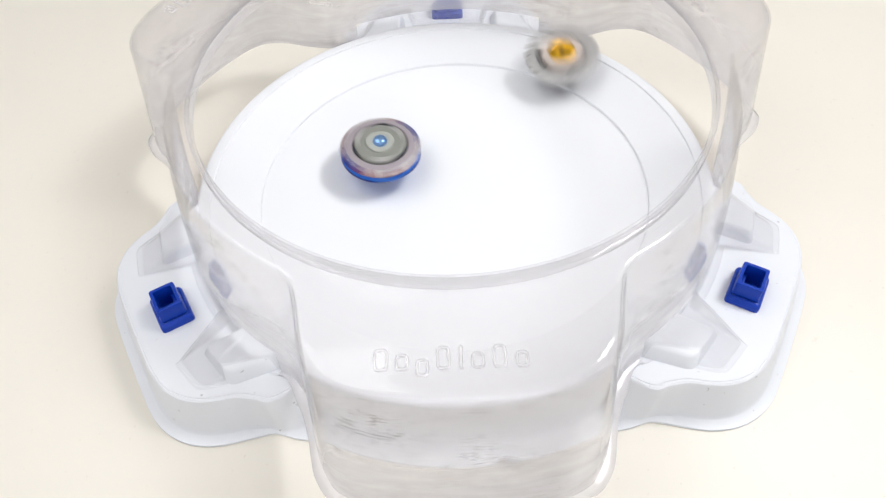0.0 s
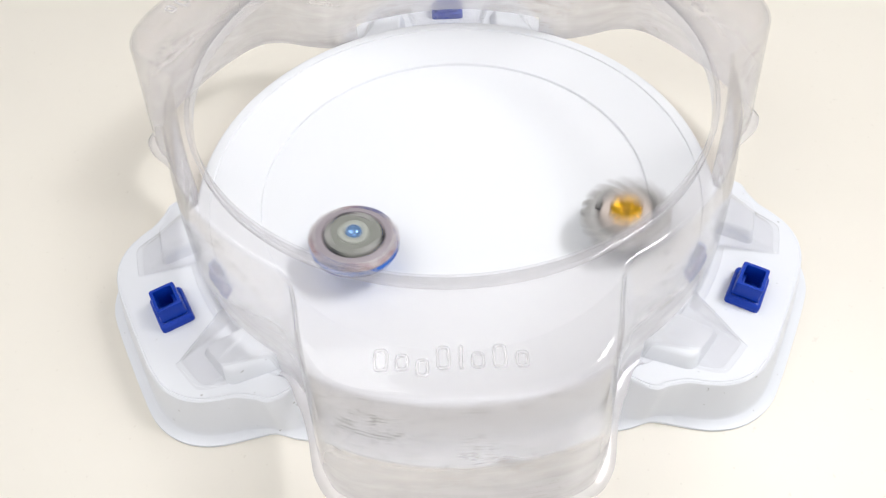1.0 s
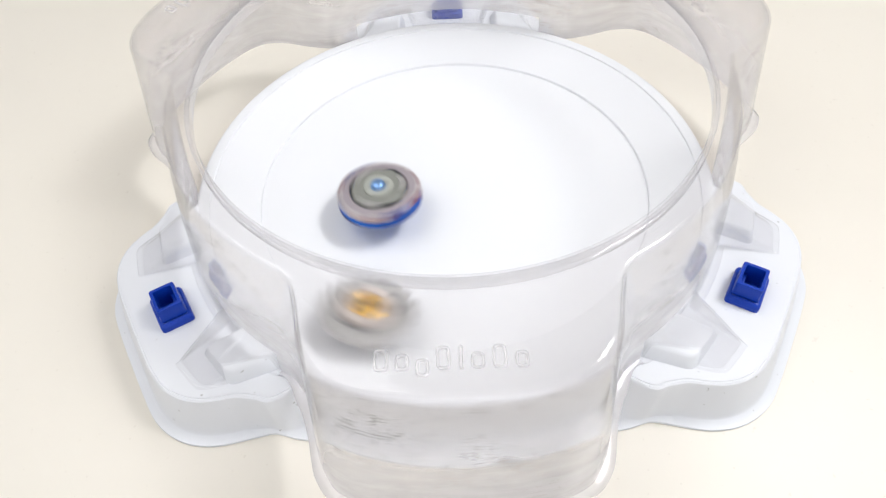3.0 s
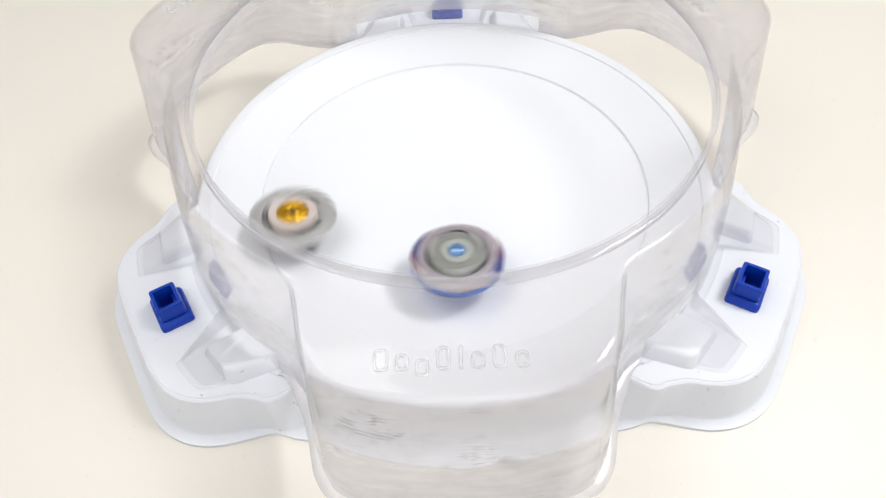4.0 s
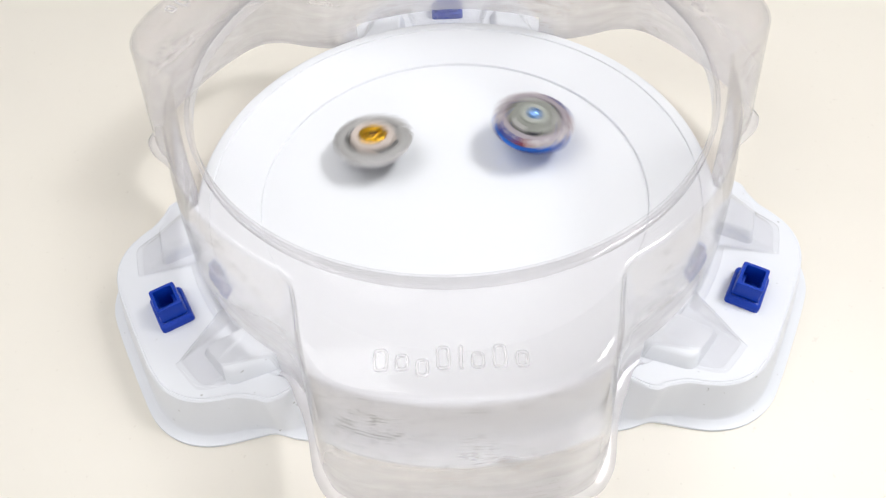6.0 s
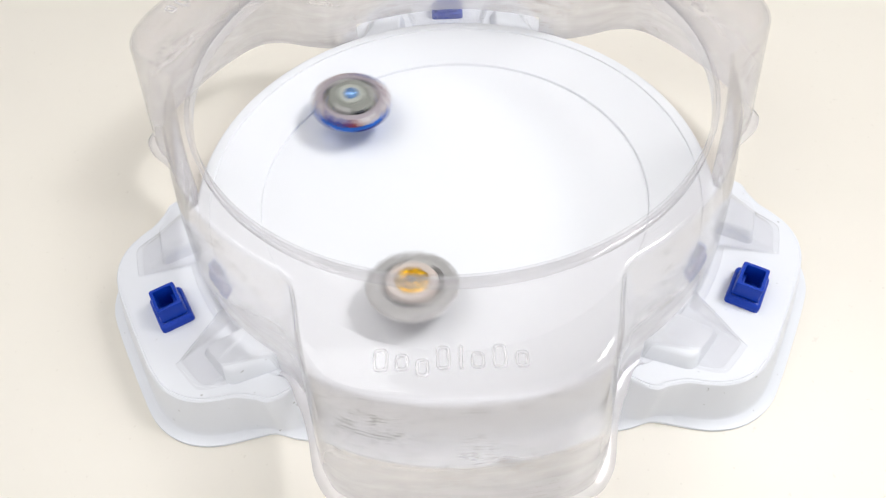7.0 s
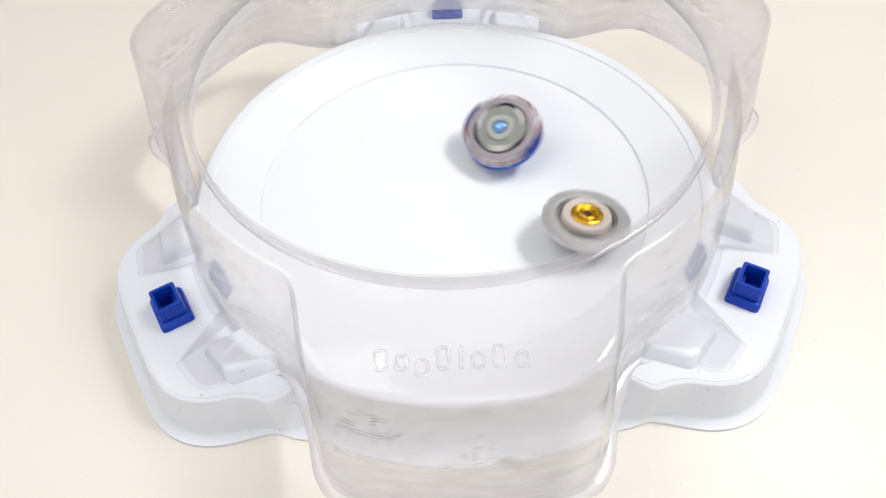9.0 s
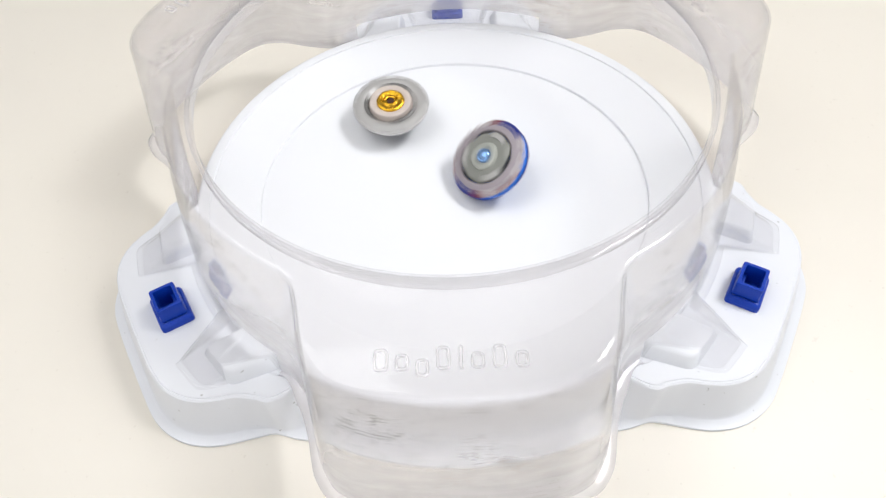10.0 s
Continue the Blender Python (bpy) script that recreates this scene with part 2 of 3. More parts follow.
# half outlines of a tab, out along u and sideways along v
TAB_TOP = ((0.2152, 0.0), (0.2152, 0.012), (0.2150, 0.024), (0.2143, 0.0340), (0.2118, 0.0455), (0.2065, 0.0555), (0.1985, 0.0632), (0.1890, 0.0680), (0.1800, 0.0715), (0.1715, 0.0780), (0.1640, 0.0840), (0.1420, 0.0830))
TAB_FOOT = ((0.2265, 0.0), (0.2265, 0.012), (0.2262, 0.026), (0.2252, 0.042), (0.2212, 0.0545), (0.2140, 0.0652), (0.204, 0.0732), (0.194, 0.0778), (0.181, 0.0818), (0.1695, 0.0858), (0.161, 0.0945), (0.150, 0.1040))



def whole(half, z):
    return [(u, -v, z) for u, v in reversed(half[1:])] + [(u, v, z) for u, v in half]


def between(a, b, t):
    return [(p[0] + (q[0] - p[0]) * t, p[1] + (q[1] - p[1]) * t) for p, q in zip(a, b)]


def inset(half, d):
    return [(u - d, v * (1 - d / 0.07)) for u, v in half]


def finer(half, n=4):
    """More points along a half outline, on a smooth curve through the given ones."""
    pts = [Vector(p) for p in half]
    ext = [Vector((pts[1].x, -pts[1].y))] + pts + [pts[-1] * 2 - pts[-2]]
    out = []
    for i in range(1, len(ext) - 2):
        p0, p1, p2, p3 = ext[i - 1:i + 3]
        for k in range(n):
            t = k / n
            out.append(0.5 * (2 * p1 + (p2 - p0) * t + (2 * p0 - 5 * p1 + 4 * p2 - p3) * t * t + (3 * p1 - p0 - 3 * p2 + p3) * t ** 3))
    return [tuple(q) for q in out] + [tuple(pts[-1])]


TOP_H, FOOT_H = finer(TAB_TOP), finer(TAB_FOOT)
TAB_Z = -0.008
for k, angle in enumerate(TABS):
    steps = [whole(inset(TOP_H, 0.0022), TAB_Z), whole(inset(TOP_H, 0.0019), TAB_Z - 0.0005), whole(inset(TOP_H, 0.0016), TAB_Z - 0.0005), whole(inset(TOP_H, 0.0012), TAB_Z - 0.0003),
             whole(inset(TOP_H, 0.0004), TAB_Z - 0.0009), whole(TOP_H, TAB_Z - 0.0024)]
    for t, z in ((0.12, -0.016), (0.28, -0.026), (0.43, -0.0340), (0.47, -0.0362), (0.54, -0.0371), (0.975, -0.0381), (1.0, -0.0387), (0.985, -0.0399)):
        steps.append(whole(between(TOP_H, FOOT_H, t), z))
    bm = loops(steps, close_ends=(True, False), wrap=False)
    ob = part("tab", bm, TAB_SHADED, base, "white tab with a flared skirt")
    ob.matrix_local = at_angle(angle)
    for side in (-1, 1):
        # raised shoulder block beside the peg, rounded, leaning in at the top
        lo = [(0.1570, 0.0345), (0.1850, 0.0352), (0.1795, 0.0635), (0.1475, 0.0690)]
        rings = []
        for s, z in ((-0.0004, TAB_Z - 0.001), (0.0, TAB_Z + 0.0008), (0.0024, -0.0016), (0.0032, -0.0004), (0.0046, 0.0)):
            cx, cy = 0.158, 0.050
            ring = [Vector((p.x - (p.x - cx) * s / 0.03, p.y - (p.y - cy) * s / 0.014)) for p in rounded(lo, 0.0045, 5)]
            rings.append([(p.x, p.y * side, z) for p in ring])
        part("shoulder_block", loops(rings, close_ends=(False, True)), TAB_SHADED, ob)


# ---- blue pegs ----
def blue_peg(m):
    peg = thing("blue_peg", "dark blue plastic hollow square peg standing on a tab", "peg", "pegs on the tabs", m)
    foot = [(-0.0096, -0.0125), (0.0096, -0.0125), (0.0096, 0.0125), (-0.0096, 0.0125)]
    rings = []
    for s, z in ((1.0, 0.0), (1.0, 0.0028), (0.96, 0.0042), (0.88, 0.0050), (0.78, 0.0052)):
        rings.append([(p.x * s, p.y * s, z) for p in rounded(foot, 0.0025, 4)])
    part("foot_plate", loops(rings, close_ends=(True, False)), BLUE, peg)
    outer = [(-0.0073, -0.0086), (0.0073, -0.0086), (0.0073, 0.0086), (-0.0073, 0.0086)]
    inner = [(-0.0052, -0.0064), (0.0052, -0.0064), (0.0052, 0.0064), (-0.0052, 0.0064)]
    rings = []
    for shape, s, z in ((outer, 1.06, 0.0048), (outer, 1.0, 0.0075), (outer, 1.0, 0.0139), (outer, 0.97, 0.0146), (inner, 1.04, 0.0146), (inner, 1.0, 0.0139), (inner, 0.97, 0.0012)):
        rings.append([(p.x * s, p.y * s, z) for p in rounded(shape, 0.0014, 3)])
    part("socket", loops(rings, close_ends=(False, True)), BLUE, peg, "open blue socket")
    part("inner_ledge", box(0.0024, 0.0124, 0.0060, at=(-0.0040, 0, 0.0044), bevel=0.0006), BLUE, peg)
    return peg


first = blue_peg(at_angle(TABS[0]) @ Matrix.Translation((0.1905, 0, TAB_Z)))
copy_thing(first, at_angle(TABS[1]) @ Matrix.Translation((0.1905, 0, TAB_Z)))
copy_thing(first, at_angle(TABS[2]) @ Matrix.Translation((0.1905, 0, TAB_Z)))


# ---- clear cover ----
RIM_R, RIM_Z = 0.144, 0.083


def lobe_angle(a):
    """Degrees from the axis of the nearest pocket."""
    return min(abs((a - c + 180) % 360 - 180) for c in LOBES)


def outer_low(p):
    keys = ((0, 0.2165), (12.4, 0.2165), (16.2, 0.2140), (20, 0.2040), (24.1, 0.1850), (28.4, 0.1725), (33, 0.1680), (60, 0.1680))
    return curve(keys, p)


def outer_high(p):
    keys = ((0, 0.2026), (9, 0.2034), (13, 0.2028), (16.5, 0.1998), (19.5, 0.1938), (22, 0.1842), (25, 0.1695), (28, 0.1605), (31, 0.1585), (60, 0.1585))
    return curve(keys, p)


def pocket(p):
    """How far a hollow foot stands out over a shoulder block."""
    return 0.0330 * (1 - smooth_step(50.0, 51.4, p)) * smooth_step(37.0, 44.5, p)


def curve(keys, x):
    """Smooth monotone curve through the keys."""
    xs, ys = [k[0] for k in keys], [k[1] for k in keys]
    d = [(ys[i + 1] - ys[i]) / (xs[i + 1] - xs[i]) for i in range(len(xs) - 1)]
    m = [0.0] + [0 if d[i] * d[i + 1] <= 0 else 2 * d[i] * d[i + 1] / (d[i] + d[i + 1]) for i in range(len(d) - 1)] + [0.0]
    for i in range(len(d)):
        if x <= xs[i + 1] or i == len(d) - 1:
            h = xs[i + 1] - xs[i]
            t = min(1, max(0, (x - xs[i]) / h))
            return ys[i] * (2 * t ** 3 - 3 * t * t + 1) + h * m[i] * (t ** 3 - 2 * t * t + t) + ys[i + 1] * (3 * t * t - 2 * t ** 3) + h * m[i + 1] * (t ** 3 - t * t)


def cover_ring(fn, steps=1080):
    ring = []
    for i in range(steps):
        a = 360 * i / steps
        r, z = fn(lobe_angle(a))
        ring.append((r * math.cos(radians(a)), r * math.sin(radians(a)), z))
    return ring


cover = thing("clear_cover", "scuffed clear plastic stadium cover with three pockets, on the white base", "stadium cover")


def cover_shell():
    rings = []
    # flat top from the lip outwards

    def turn(p):
        return 0.0075 - 0.0040 * smooth_step(20, 30, p)

    for s in (0.0, 0.3, 0.6, 0.85, 0.96, 1.0):
        rings.append(cover_ring(lambda p: (RIM_R + (outer_high(p) - turn(p) - RIM_R) * s, RIM_Z - 0.0010 * s)))
    # rounded shoulder
    for k in range(1, 7):
        a = math.pi / 2 * k / 6
        rings.append(cover_ring(lambda p: (outer_high(p) - turn(p) * (1 - math.sin(a)), RIM_Z - 0.0010 - turn(p) * (1 - math.cos(a)))))
    # flared wall, bellied where it stands between the pockets
    def high(p):
        return RIM_Z - 0.0010 - turn(p)

    def wall(p, z):
        t = min(1, (high(p) - z) / (high(p) + 0.0042))
        return outer_high(p) + (outer_low(p) - outer_high(p)) * t + 0.0015 * math.sin(math.pi * t) * smooth_step(20, 30, p)

    for t in (0.12, 0.25, 0.4, 0.55, 0.7, 0.85, 1.0):
        def strip(p):
            z = high(p) + (0.0110 - high(p)) * t
            return wall(p, z), z
        rings.append(cover_ring(strip))
    # hollow feet over the shoulder blocks, then a narrow flange along the bottom
    for share, z in ((0.07, 0.0098), (0.26, 0.0068), (0.44, 0.0040), (0.56, 0.0020), (0.86, -0.0026), (0.95, -0.0040), (1.0, -0.0056)):
        rings.append(cover_ring(lambda p: (wall(p, z) + pocket(p) * share, z - 0.0015 * smooth_step(34, 37, p) * (share > 0.7))))
    rings.append(cover_ring(lambda p: (outer_low(p) + pocket(p) + 0.0012, -0.0058 - 0.0018 * smooth_step(34, 37, p))))
    rings.append(cover_ring(lambda p: (outer_low(p) + pocket(p) + 0.0022 + 0.0024 * smooth_step(34, 37, p) * (1 - pocket(p) / 0.0400) + 0.0050 * smooth_step(12, 20, p) * (1 - smooth_step(28, 34, p)), -0.0060 - 0.0017 * smooth_step(34, 37, p))))
    return loops(rings)


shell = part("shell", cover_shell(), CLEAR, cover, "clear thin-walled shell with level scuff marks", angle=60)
shell.data.materials.append(CLEAR_FOOT)
for face in shell.data.polygons:
    # the hollow feet are clearer than the walls
    bearing = math.degrees(math.atan2(face.center.y, face.center.x))
    if face.center.z < 0.0108 and lobe_angle(bearing) > 35:
        face.material_index = 1
thick = shell.modifiers.new("thickness", "SOLIDIFY")
thick.thickness, thick.offset = 0.0012, -1

lip = [(RIM_R - 0.0006, RIM_Z - 0.0075), (RIM_R - 0.0012, RIM_Z + 0.0005), (RIM_R - 0.0004, RIM_Z + 0.0016), (RIM_R + 0.0010, RIM_Z + 0.0016),
       (RIM_R + 0.0018, RIM_Z + 0.0006), (RIM_R + 0.0016, RIM_Z - 0.0070), (RIM_R + 0.0006, RIM_Z - 0.0082), (RIM_R - 0.0006, RIM_Z - 0.0075)]
part("rim_lip", lathe(lip, 192), CLEAR_EDGE, cover, "thick clear rolled rim of the opening")

# raised marks on the flat tops of the pockets, plain strokes
MARKS = ((-0.0320, 0.0105, 0.0064, 0.0), (-0.0234, 0.0078, 0.0058, 0.0), (-0.0152, 0.0082, 0.0056, -0.0028), (-0.0068, 0.0110, 0.0060, 0.0), (0.0004, 0.0110, 0.0018, 0.0),
         (0.0072, 0.0078, 0.0058, 0.0), (0.0160, 0.0110, 0.0060, 0.0), (0.0250, 0.0078, 0.0058, 0.0))


def stroke_frame(tall, wide):
    """A raised rounded frame, or a bar where it is narrow."""
    shape = [(-tall, -wide / 2), (0, -wide / 2), (0, wide / 2), (-tall, wide / 2)]
    pen = min(0.0014, wide * 0.3)
    rings = []
    for d, z in ((0.0, 0.0), (0.0001, 0.0006), (0.0004, 0.0010), (pen - 0.0004, 0.0010), (pen - 0.0001, 0.0006), (pen, 0.0)):
        cx = -tall / 2
        rings.append([(cx + (p.x - cx) * (1 - 2 * d / tall), p.y * (1 - 2 * d / wide), z) for p in rounded(shape, wide * 0.42, 4)])
    return loops(rings)


for angle in LOBES:
    for v, tall, wide, drop in MARKS:
        mark = part("raised_mark", stroke_frame(tall, wide), CLEAR, shell)
        mark.matrix_local = at_angle(angle) @ Matrix.Translation((0.1885 - drop, v, RIM_Z - 0.0012))


# ---- spinning tops ----
SILVER = plastic("brushed_silver", (0.44, 0.43, 0.42), rough=0.42, vary=0.18, size=260, bump=0.1, metal=0.5)
MAUVE = plastic("mauve_grey_plastic", (0.34, 0.30, 0.325), rough=0.4, vary=0.1, size=150, bump=0.05)
OLIVE = plastic("grey_green_plastic", (0.25, 0.255, 0.23), rough=0.4, vary=0.12, size=200, bump=0.05)
HUB = plastic("pale_grey_green_plastic", (0.39, 0.40, 0.36), rough=0.35, vary=0.12, size=200, bump=0.05)
PALE = plastic("pale_pink_grey_plastic", (0.60, 0.56, 0.56), rough=0.3, vary=0.1, size=150, bump=0.05)
MAROON = plastic("maroon_plastic", (0.17, 0.018, 0.03), rough=0.35, vary=0.1, size=150)
TOP_BLUE = plastic("bright_blue_plastic", (0.012, 0.15, 0.66), rough=0.3, vary=0.12, size=150)
NAVY = plastic("navy_plastic", (0.010, 0.022, 0.20), rough=0.3, vary=0.12, size=150)
GAP_DARK = plastic("charcoal_plastic", (0.14, 0.135, 0.13), rough=0.4, vary=0.15, size=200)
BLACK = plastic("black_plastic", (0.02, 0.022, 0.03), rough=0.4, vary=0.2, size=150)
SKY_BOLT = plastic("pale_blue_metal", (0.24, 0.42, 0.75), rough=0.16, vary=0.1, size=200, metal=0.8)
GOLD = gold_metal()
CREAM = plastic("cream_plastic", (0.60, 0.52, 0.47), rough=0.4, vary=0.06, size=150)
STEEL = plastic("dull_steel", (0.44, 0.43, 0.42), rough=0.42, vary=0.15, size=250, bump=0.1, metal=0.25)
LIGHT_EDGE = plastic("off_white_plastic", (0.74, 0.72, 0.71), rough=0.4, vary=0.06, size=150)
HOLE_SHADE = plastic("hole_shade", (0.05, 0.02, 0.008), rough=0.6, vary=0.1, size=150)


def bumps(n, depth, skew=0.35):
    """Saw-tooth blades round an edge."""
    def f(a, r, z):
        t = (a * n / (2 * math.pi)) % 1.0
        return -depth * (smooth_step(0, skew, t) if t < skew else 1 - smooth_step(skew, 1, t))
    return f


def fins(n, depth, width=0.4):
    """n short fins standing out round an edge."""
    def f(a, r, z):
        t = (a * n / (2 * math.pi)) % 1.0
        return depth * (smooth_step(0, width * 0.3, t) - smooth_step(width * 0.6, width, t))
    return f


def arc_piece(start, sweep, section, steps=10):
    """A piece of ring with the given (r, z) section."""
    rings = []
    for i in range(steps + 1):
        a = radians(start + sweep * i / steps)
        rings.append([(r * math.cos(a), r * math.sin(a), z) for r, z in section])
    return loops(rings, close_ends=(True, True))


def raise_body(top, height):
    """Set all but the tip higher on the tip."""
    for ob in top.children_recursive:
        if not ob.name.startswith("tip"):
            ob.data.transform(Matrix.Translation((0, 0, height)))


def blue_top():
    top = thing("spinning_top", "silver-grey and blue plastic spinning top, spinning in the bowl", "spinning top", "tops in the bowl")
    part("tip", lathe([(0, 0), (0.0016, 0.0001), (0.0035, 0.0014), (0.0045, 0.0038), (0.0066, 0.0055), (0.0078, 0.0072), (0.0085, 0.0125), (0.0100, 0.0136), (0, 0.0137)], 48), BLACK, top, "black driver tip")
    skirt = part("underside", lathe([(0.0095, 0.0100), (0.0140, 0.0104), (0.0195, 0.0112), (0.0240, 0.0122), (0.0258, 0.0134), (0.0262, 0.0148), (0.0256, 0.0164), (0.0238, 0.0176), (0.0, 0.0178)], 96, wobble=lambda a, r, z: fins(24, 0.0004)(a, r, z) if r > 0.02 else 0), TOP_BLUE, top, "bright blue rim")
    for k in range(3):
        part("dark_band", arc_piece(k * 120 + 58, 84, ((0.0240, 0.0118), (0.0256, 0.0126), (0.0268, 0.0140), (0.0266, 0.0150), (0.0240, 0.0150)), 12), NAVY, skirt, "navy band on the blue rim")
    ring = part("blade_ring", lathe([(0.0230, 0.0174), (0.0248, 0.0182), (0.0252, 0.0194), (0.0242, 0.0210), (0.0214, 0.0224), (0.0190, 0.0226), (0.0178, 0.0212)], 384, wobble=lambda a, r, z: fins(24, 0.0016, 0.7)(a, r, z) - 0.0006 if r > 0.0238 else 0), MAUVE, top, "mauve-grey blade ring")
    for k in range(3):
        part("inlay", arc_piece(k * 120 + 18, 50, ((0.0238, 0.0174), (0.0258, 0.0176), (0.0263, 0.0194), (0.0240, 0.0208)), 12), MAROON, ring, "maroon inlay on the edge")
    for k in range(18):
        part("wing", arc_piece(k * 20 + 8, 19.5 if k % 9 < 3 else 9, ((0.0222, 0.0200), (0.0226, 0.0219), (0.0258, 0.0206), (0.0271, 0.0194), (0.0262, 0.0186)), 8), NAVY if k % 9 < 2 else MAROON if k % 9 == 2 else PALE, ring,
             "navy wing on the blade ring" if k % 9 < 2 else "maroon wing on the blade ring" if k % 9 == 2 else "pale wing on the blade ring")
    inner = part("inner_ring", lathe([(0.0182, 0.0206), (0.0178, 0.0222), (0.0166, 0.0233), (0.0148, 0.0236), (0.0126, 0.0234), (0.0104, 0.0236), (0.0090, 0.0234)], 96, wobble=lambda a, r, z: bumps(9, 0.0012)(a, r, z) if r > 0.016 else 0), OLIVE, top, "grey-green disc round the hub")
    for k in range(3):
        part("slot", arc_piece(k * 120 + 60, 28, ((0.0164, 0.0226), (0.0167, 0.0236), (0.0180, 0.0231), (0.0184, 0.0222)), 10), BLACK, inner, "black slot in the disc")
        part("plate", arc_piece(k * 120 + 8, 44, ((0.0132, 0.0230), (0.0136, 0.0240), (0.0170, 0.0238), (0.0174, 0.0226)), 12), SILVER, inner, "silver plate")
    hub = part("hub", lathe([(0.0096, 0.0232), (0.0090, 0.0248), (0.0076, 0.0254), (0.0058, 0.0251), (0.0046, 0.0243)], 72, wobble=lambda a, r, z: 0.0003 * math.sin(3 * a)), HUB, top, "pale grey-green hub")
    part("bolt", lathe([(0.0048, 0.0243), (0.0044, 0.0262), (0.0030, 0.0273), (0.0, 0.0277)], 48), SKY_BOLT, hub, "small pale blue bolt")
    raise_body(top, 0.0032)
    return top


def gold_top():
    top = thing("spinning_top", "grey spinning top with gold centre and cream ring", "spinning top", "tops in the bowl")
    part("tip", lathe([(0, 0), (0.0020, 0.0001), (0.0040, 0.0018), (0.0048, 0.0045), (0.0075, 0.0065), (0.0082, 0.0090), (0.0090, 0.0138), (0, 0.0139)], 48), BLACK, top, "black driver tip")
    part("underside", lathe([(0.0086, 0.0088), (0.0150, 0.0090), (0.0215, 0.0100), (0.0228, 0.0116), (0, 0.0130)], 96, wobble=lambda a, r, z: bumps(9, 0.0012)(a, r, z) if r > 0.018 else 0), BLACK, top, "dark metal disc under the ring")
    part("edge_ring", lathe([(0.0215, 0.0112), (0.0242, 0.0122), (0.0252, 0.0138), (0.0250, 0.0152), (0.0232, 0.0162)], 192, wobble=fins(24, 0.0004, 0.6)), LIGHT_EDGE, top, "off-white edge ring")
    ring = part("blade_ring", lathe([(0.0236, 0.0154), (0.0252, 0.0163), (0.0250, 0.0172), (0.0226, 0.0184), (0.0204, 0.0187), (0.0184, 0.0180), (0.0168, 0.0164), (0.0146, 0.0160)], 384, wobble=lambda a, r, z: fins(24, 0.0022, 0.7)(a, r, z) - 0.0008 if r > 0.0240 else 0), STEEL, top, "dull grey blade ring")
    for k in range(18):
        part("wing", arc_piece(k * 20 + 6, 9, ((0.0218, 0.0170), (0.0222, 0.0187), (0.0256, 0.0182), (0.0270, 0.0173), (0.0260, 0.0165)), 8), STEEL, ring, "dull grey wing on the blade ring")
    # raised arcs; the gap's shade round the cream ring is in their colour
    for k in range(3):
        part("gap_arc", arc_piece(k * 120, 62, ((0.0156, 0.0164), (0.0160, 0.0186), (0.0172, 0.0192), (0.0188, 0.0184))), GAP_DARK, ring, "dark grey arc in the gap round the cream ring")
    part("cream_ring", lathe([(0.0156, 0.0160), (0.0154, 0.0194), (0.0146, 0.0208), (0.0128, 0.0212), (0.0108, 0.0208), (0.0092, 0.0198)], 96, wobble=lambda a, r, z: bumps(9, 0.0006)(a, r, z) if r > 0.0135 else 0), CREAM, top, "cream ring round the centre")
    centre = part("gold_centre", lathe([(0.0100, 0.0196), (0.0096, 0.0210), (0.0084, 0.0217), (0.0070, 0.0214), (0.0056, 0.0206), (0.0044, 0.0208), (0.0036, 0.0216), (0.0028, 0.0212), (0.0024, 0.0200)], 72, wobble=lambda a, r, z: 0.0003 * math.sin(9 * a) if r > 0.005 else 0), GOLD, top, "polished gold centre")
    # shallow disc; the keyhole's shade is put into its dark colour
    part("socket", lathe([(0.0028, 0.0200), (0.0024, 0.0206), (0.0014, 0.0202), (0, 0.0200)], 36), HOLE_SHADE, centre, "keyhole as a dark disc")
    for k in range(3):
        part("key_lug", box(0.0036, 0.0016, 0.0012, at=(0.0064, 0, 0.0212), bevel=0.0004), GOLD, centre, "gold lug").data.transform(at_angle(k * 120))
    raise_body(top, 0.0015)
    return top


silver_blue, grey_gold = blue_top(), gold_top()


# ---- what moves ----
def spun(rows, degrees_a_frame, start, back, tired=11.0):
    """Poses for every frame of a top whose tip runs over the bowl: rows of seconds, tip x and y, and the lean of its axis towards x and y in degrees; back is added to y. From the time tired on it spins more slowly."""
    table_of = np.array(rows)
    poses, turned = [], start
    for k in range(301):
        t = k / FPS
        i = min(int(t * 10 + 1e-6), 99)
        s = t * 10 - i
        p0, p1, p2, p3 = (table_of[min(max(j, 0), 100), 1:] for j in (i - 1, i, i + 1, i + 2))
        x, y, lx, ly = 0.5 * (2 * p1 + (p2 - p0) * s + (2 * p0 - 5 * p1 + 4 * p2 - p3) * s * s + (3 * p1 - p0 - 3 * p2 + p3) * s ** 3)
        axis = Vector((math.tan(radians(lx)), math.tan(radians(ly)), 1)).normalized()
        tilt = Vector((0, 0, 1)).rotation_difference(axis).to_matrix().to_4x4()
        leaning = math.sqrt(max(0, 1 - axis.z ** 2))
        lift = 0.0002 + max(0.0045 * leaning, 0.0262 * leaning - 0.0140 * axis.z)
        y += back
        place = Matrix.Translation((x, y, bowl_height(math.hypot(x, y)) + lift))
        poses.append((t, place @ tilt @ Matrix.Rotation(radians(turned), 4, "Z")))
        turned += degrees_a_frame * (1 - 0.38 * smooth_step(tired, tired + 0.6, t))
    return poses


